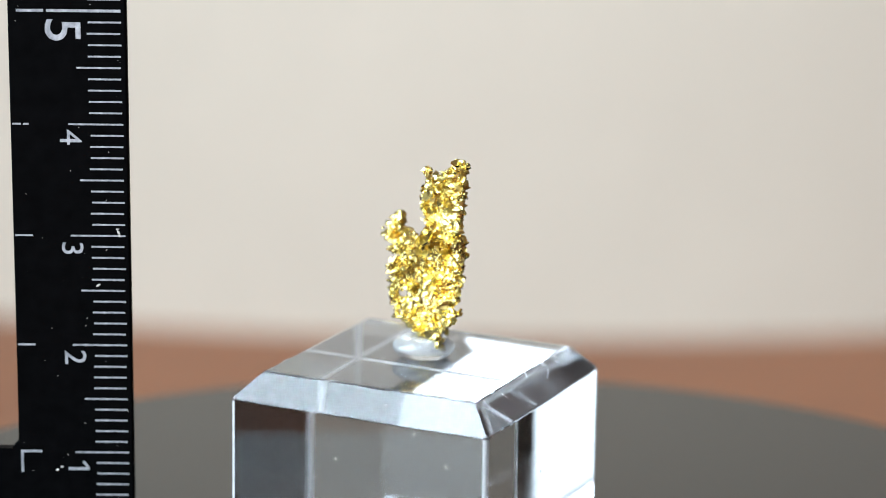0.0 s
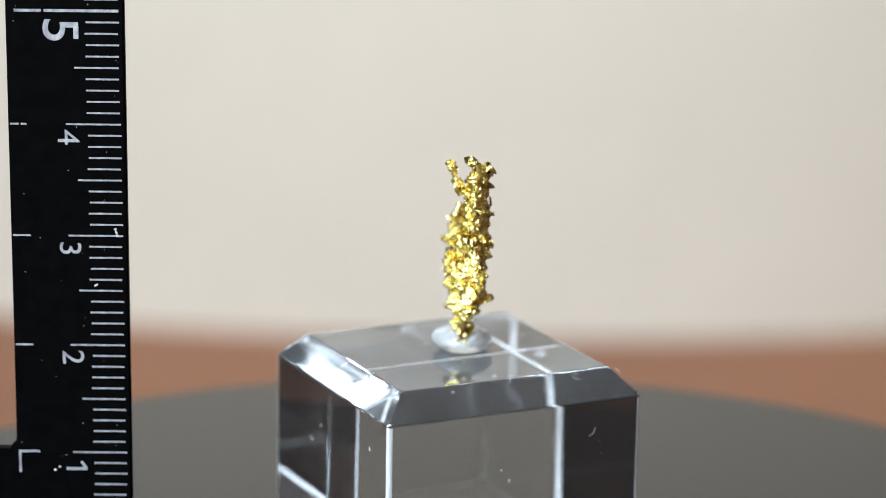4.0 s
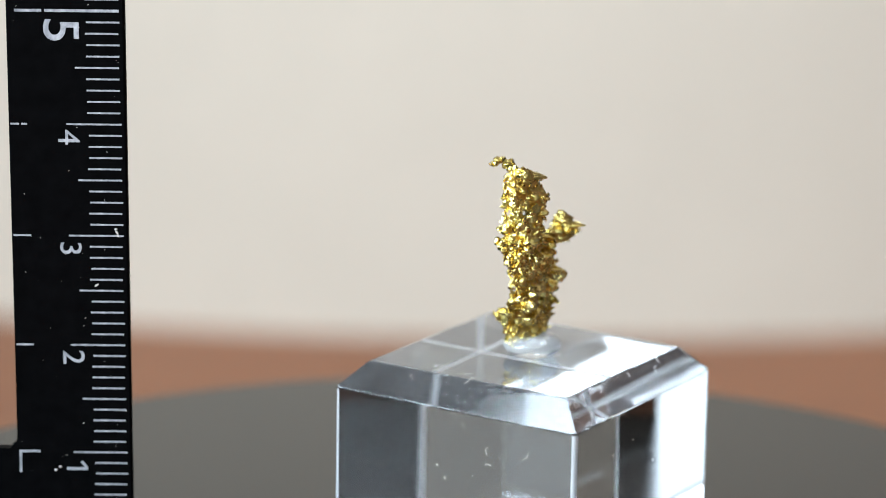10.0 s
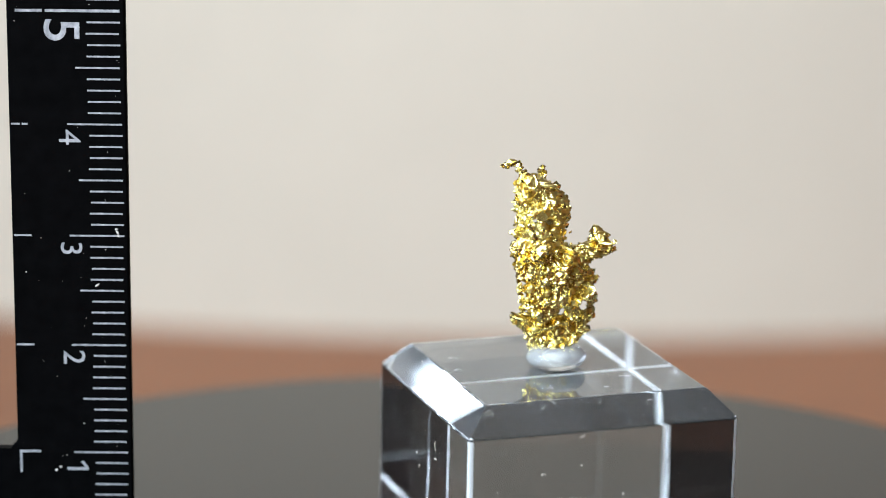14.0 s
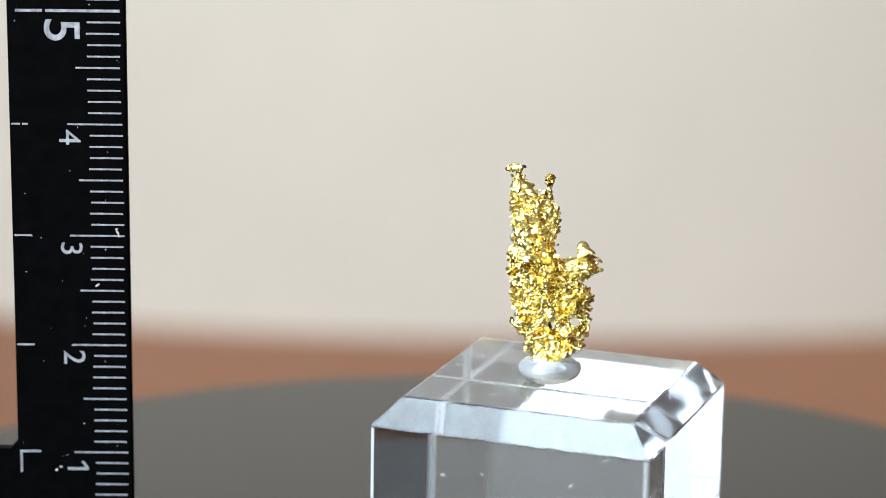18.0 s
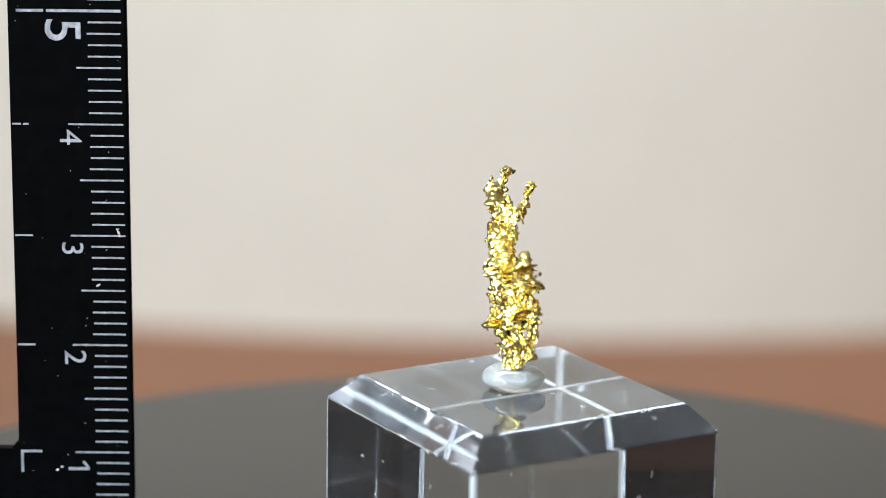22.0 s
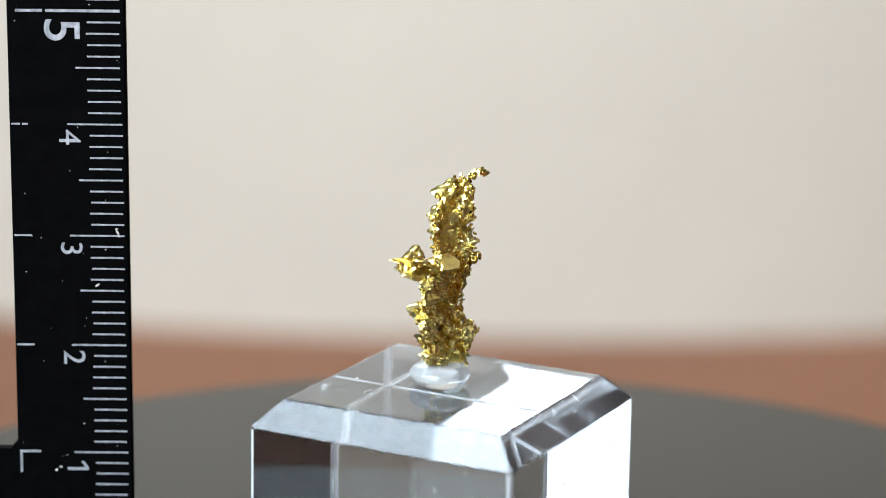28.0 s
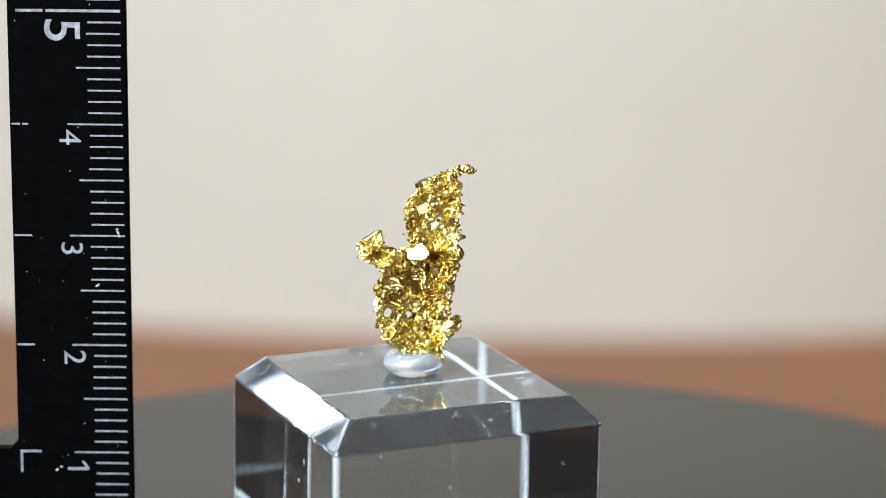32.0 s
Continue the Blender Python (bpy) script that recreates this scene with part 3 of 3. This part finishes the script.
def gold_specimen():
    root = tagged(new("gold_specimen"), "rough crystallised native gold sheet standing upright in putty", "mineral specimen")
    c = Cluster(11, [(-0.50, 0.06, 0.62, 0.07), (-0.72, 0.06, 0.80, 0.08), (-0.42, 0.22, 0.95, 0.06), (-0.50, 0.06, 0.92, 0.10), (-0.74, 0.22, 0.88, 0.06), (-0.60, 0.20, 0.72, 0.06), (-0.62, 0.06, 0.78, 0.08)], [(-0.674, 0.15, 0.52, 0.036), (-0.878, 0.128, 0.562, 0.042), (-0.845, 0.1, 0.44, 0.022)])
    c.skin(TRUNK, 280, 200)
    c.sheet(TRUNK, 95, 80)
    c.limb((-0.36, 0.0, 0.40), (-0.29, -0.06, 0.43), 0.065, 0.04, 12)
    c.limb((-0.30, 0.0, 1.07), (-0.275, -0.05, 1.105), 0.06, 0.04, 12)
    c.limb((-0.93, 0.12, 0.80), (-1.04, 0.105, 0.796), 0.045, 0.018, 18)
    c.limb((-0.93, 0.15, 0.64), (-0.99, 0.17, 0.66), 0.05, 0.03, 14)
    c.plate((-0.645, 0.060, 1.105), (-0.45, -0.50, 0.74), 0.105, 0.085, 0.010)
    c.finish("trunk", root)
    c = Cluster(12, [(-0.30, 0.04, 1.45, 0.09), (-0.30, 0.04, 1.58, 0.08), (-0.30, 0.20, 1.50, 0.07), (-0.42, 0.06, 1.36, 0.07), (-0.52, 0.24, 1.33, 0.06), (-0.42, 0.24, 1.58, 0.06)], [(-0.40, 0.1, 1.37, 0.026)])
    c.skin(CROWN, 230, 150)
    c.sheet(CROWN, 60, 50)
    c.plate((-0.345, 0.185, 1.725), (0.80, 0.50, 0.25), 0.065, 0.055, 0.008)
    c.plate((-0.42, 0.245, 1.42), (0.35, 0.90, 0.15), 0.048, 0.040, 0.008)
    c.plate((-0.385, 0.190, 1.69), (-0.72, 0.64, 0.20), 0.050, 0.045, 0.008)
    c.plate((-0.61, 0.03, 1.50), (-0.45, -0.80, 0.30), 0.050, 0.042, 0.008)
    c.finish("crown", root)
    c = Cluster(13)
    c.skin(BRANCH, 140, 80)
    c.sheet(BRANCH, 18, 22, 0.8)
    c.limb((-0.88, 0.10, 0.99), (-0.99, 0.032, 0.98), 0.055, 0.022, 30)
    c.limb((-1.02, 0.27, 1.10), (-1.075, 0.31, 1.12), 0.06, 0.04, 12)
    c.plate((-0.985, 0.285, 1.12), (0.30, 0.85, 0.35), 0.042, 0.036, 0.008)
    c.finish("side_branch", root)
    c = Cluster(14)
    c.limb((-0.32, 0.09, 1.74), (-0.285, 0.00, 1.83), 0.05, 0.04, 14)
    c.plate((-0.275, -0.045, 1.850), (0.30, -0.30, 0.85), 0.060, 0.045, 0.010)
    c.limb((-0.31, -0.03, 1.85), (-0.22, -0.05, 1.855), 0.04, 0.035, 14)
    c.limb((-0.24, -0.045, 1.84), (-0.165, -0.05, 1.825), 0.045, 0.035, 12)
    c.finish("tip", root)
    c = Cluster(15)
    c.limb((-0.51, 0.05, 1.45), (-0.54, -0.04, 1.60), 0.070, 0.050, 26)
    c.limb((-0.54, -0.04, 1.60), (-0.55, -0.08, 1.71), 0.040, 0.030, 14)
    c.limb((-0.55, -0.08, 1.72), (-0.55, -0.10, 1.77), 0.052, 0.045, 18)
    c.finish("prong", root)
    return root


# ---- the ruler ----
RULER_FOOT = (-3.171, 0.0, BLOCK_TOP - 1.84)      # the zero mark at the ends of its ticks


def ruler():
    root = tagged(new("ruler"), "black L-shaped centimetre ruler with white marks standing upright", "ruler")
    edge, width, inner = 0.048, 1.03, 1.03
    low, high, arm, th = -(RULER_FOOT[2] - PLATE) + 0.002, 6.6, 6.0, 0.05
    bm = bmesh.new()
    r = 0.06
    outline = [(edge, low), (edge, high), (edge - width, high)]
    cx, cy = edge - width - r, inner + r
    outline += [(cx + r * math.cos(t), cy + r * math.sin(t)) for t in [-math.pi / 2 * k / 6 for k in range(7)]]
    outline += [(edge - arm, inner), (edge - arm, low)]
    front = [bm.verts.new((x * CM, 0, z * CM)) for x, z in outline]
    back = [bm.verts.new((x * CM, 2 * th * CM, z * CM)) for x, z in outline]
    n = len(outline)
    bm.faces.new(front)
    bm.faces.new(back[::-1])
    for i in range(n):
        bm.faces.new((front[i], front[(i + 1) % n], back[(i + 1) % n], back[i]))
    bmesh.ops.bevel(bm, geom=[e for e in bm.edges if abs(e.verts[0].co.y - e.verts[1].co.y) < 1e-7], offset=0.02 * CM, segments=2, profile=0.5, affect="EDGES")
    part("ruler_body", bm, RULER_BLACK, root)

    def mark(name, x0, x1, z0, z1):
        bm = bmesh.new()
        box(bm, x0 * CM, x1 * CM, -0.004 * CM, 0.002 * CM, z0 * CM, z1 * CM)
        return part(name, bm, RULER_WHITE, root)

    shared = {}
    rng = random.Random(5)
    for k in range(0, 56):
        kind = "centimetre" if k % 10 == 0 else "half" if k % 5 == 0 else "millimetre"
        if k == 50:
            mark("tick", -0.645, 0.0, 4.988, 5.012)
            mark("tick", -0.905, -0.672, 4.988, 5.012)
            continue
        if kind not in shared:
            length = {"centimetre": 0.482, "half": 0.385, "millimetre": 0.288}[kind]
            t = mark("tick", -length, 0.0, -0.0075, 0.0075)
            shared[kind] = t.data
        else:
            t = new("tick", shared[kind])
            t.parent = root
        t.location = (rng.uniform(-0.008, 0.008) * CM, 0, k * 0.1 * CM)
    for k in (2, 3):
        mark("side_mark", -0.965, -0.81, k - 0.008, k + 0.008)
    mark("side_mark", -0.965, -0.89, 3.992, 4.008)
    mark("side_mark", -0.87, -0.82, 3.992, 4.008)
    mark("corner_mark", -0.965, -0.775, 0.995, 1.017)
    mark("corner_mark", -0.965, -0.943, 0.81, 0.995)

    rng = random.Random(8)
    specks = Specks()
    for _ in range(50):
        specks.add((rng.uniform(edge - width + 0.03, edge - 0.02), 0.0, rng.uniform(0.4, 5.3)), (0, -1, 0), rng.uniform(0.0015, 0.005), rng)
    for x, z in ((-0.052, 3.03), (-0.06, 3.06), (-0.045, 3.00), (-0.24, 2.55), (-0.64, 0.83), (-0.60, 0.86)):
        specks.add((x, 0.0, z), (0, -1, 0), 0.014, rng)
    tagged(link_mesh("dust", specks.verts, specks.faces, DUST, root), "pale dust specks and nicks", kind="stuff")

    for k, (u, drop, tall) in {2: (0.455, 0.115, 0.19), 3: (0.46, 0.115, 0.19), 4: (0.455, 0.115, 0.19), 5: (0.505, 0.17, 0.31)}.items():
        text = bpy.data.curves.new("digit", "FONT")
        text.body, text.align_x, text.align_y, text.extrude = str(k), "CENTER", "CENTER", 0.00003
        text.size = 0.01
        if k == 5:
            text.offset = 0.00006
        tmp = new("digit_text", text)
        bpy.context.view_layer.update()
        me = bpy.data.meshes.new_from_object(tmp.evaluated_get(bpy.context.evaluated_depsgraph_get()))
        bpy.data.objects.remove(tmp)
        co = np.empty(len(me.vertices) * 3)
        me.vertices.foreach_get("co", co)
        co = co.reshape(-1, 3)
        mid, span = (co.max(0) + co.min(0)) / 2, co.max(0) - co.min(0)
        s = tall * CM / span[1]
        co = (co - mid) * np.array((s * 1.05, s, 1))
        me.vertices.foreach_set("co", np.stack([co[:, 1], -0.00001 + co[:, 2] * 0.5, -co[:, 0]], 1).ravel())
        me.flip_normals()
        me.materials.clear()
        me.materials.append(RULER_WHITE)
        d = new("digit", me)
        d.parent = root
        d.location = (-u * CM, 0, (k - drop) * CM)
    # the figure one: a stem and its slanting flag
    bm = bmesh.new()
    for shape in (((-0.095, -0.013), (0.095, -0.013), (0.095, 0.013), (-0.095, 0.013)), ((0.094, 0.0), (0.094, 0.014), (0.052, 0.072), (0.028, 0.066), (0.066, 0.012))):
        face = bm.faces.new([bm.verts.new((x * CM, -0.004 * CM, z * CM)) for x, z in shape])
        for v in bmesh.ops.extrude_face_region(bm, geom=[face])["geom"]:
            if isinstance(v, bmesh.types.BMVert):
                v.co.y += 0.006 * CM
    one = part("digit", bm, RULER_WHITE, root)
    one.location = (-0.445 * CM, 0, (1 - 0.155) * CM)
    return root


TABLE_THINGS = [(turntable(), (0.0, 0.0, 0.0)), (block(), (*BLOCK_AT, PLATE)), (bead(), (*BEAD_AT, BLOCK_TOP)), (gold_specimen(), (0.0, 0.0, BLOCK_TOP))]
RULER = ruler()


def motions():
    for ob, (x, y, z) in TABLE_THINGS:
        rows = []
        for t in range(33):
            rows.append((float(t), pose(0, 0, 0, 0, 0, spin(t)) @ pose(x * CM, y * CM, z * CM)))
        walk(ob, rows)
    drift = ((0, 0.0), (2, -0.012), (3.5, -0.016), (6, -0.032), (8, -0.024), (10, -0.015), (14, -0.010), (18, -0.008), (20, 0.0), (25.5, 0.0), (28, -0.008), (32, -0.005))
    fx, fy, fz = RULER_FOOT
    walk(RULER, [(t, pose((fx + d) * CM, fy * CM, fz * CM, 0, -0.41, 0)) for t, d in drift])


motions()
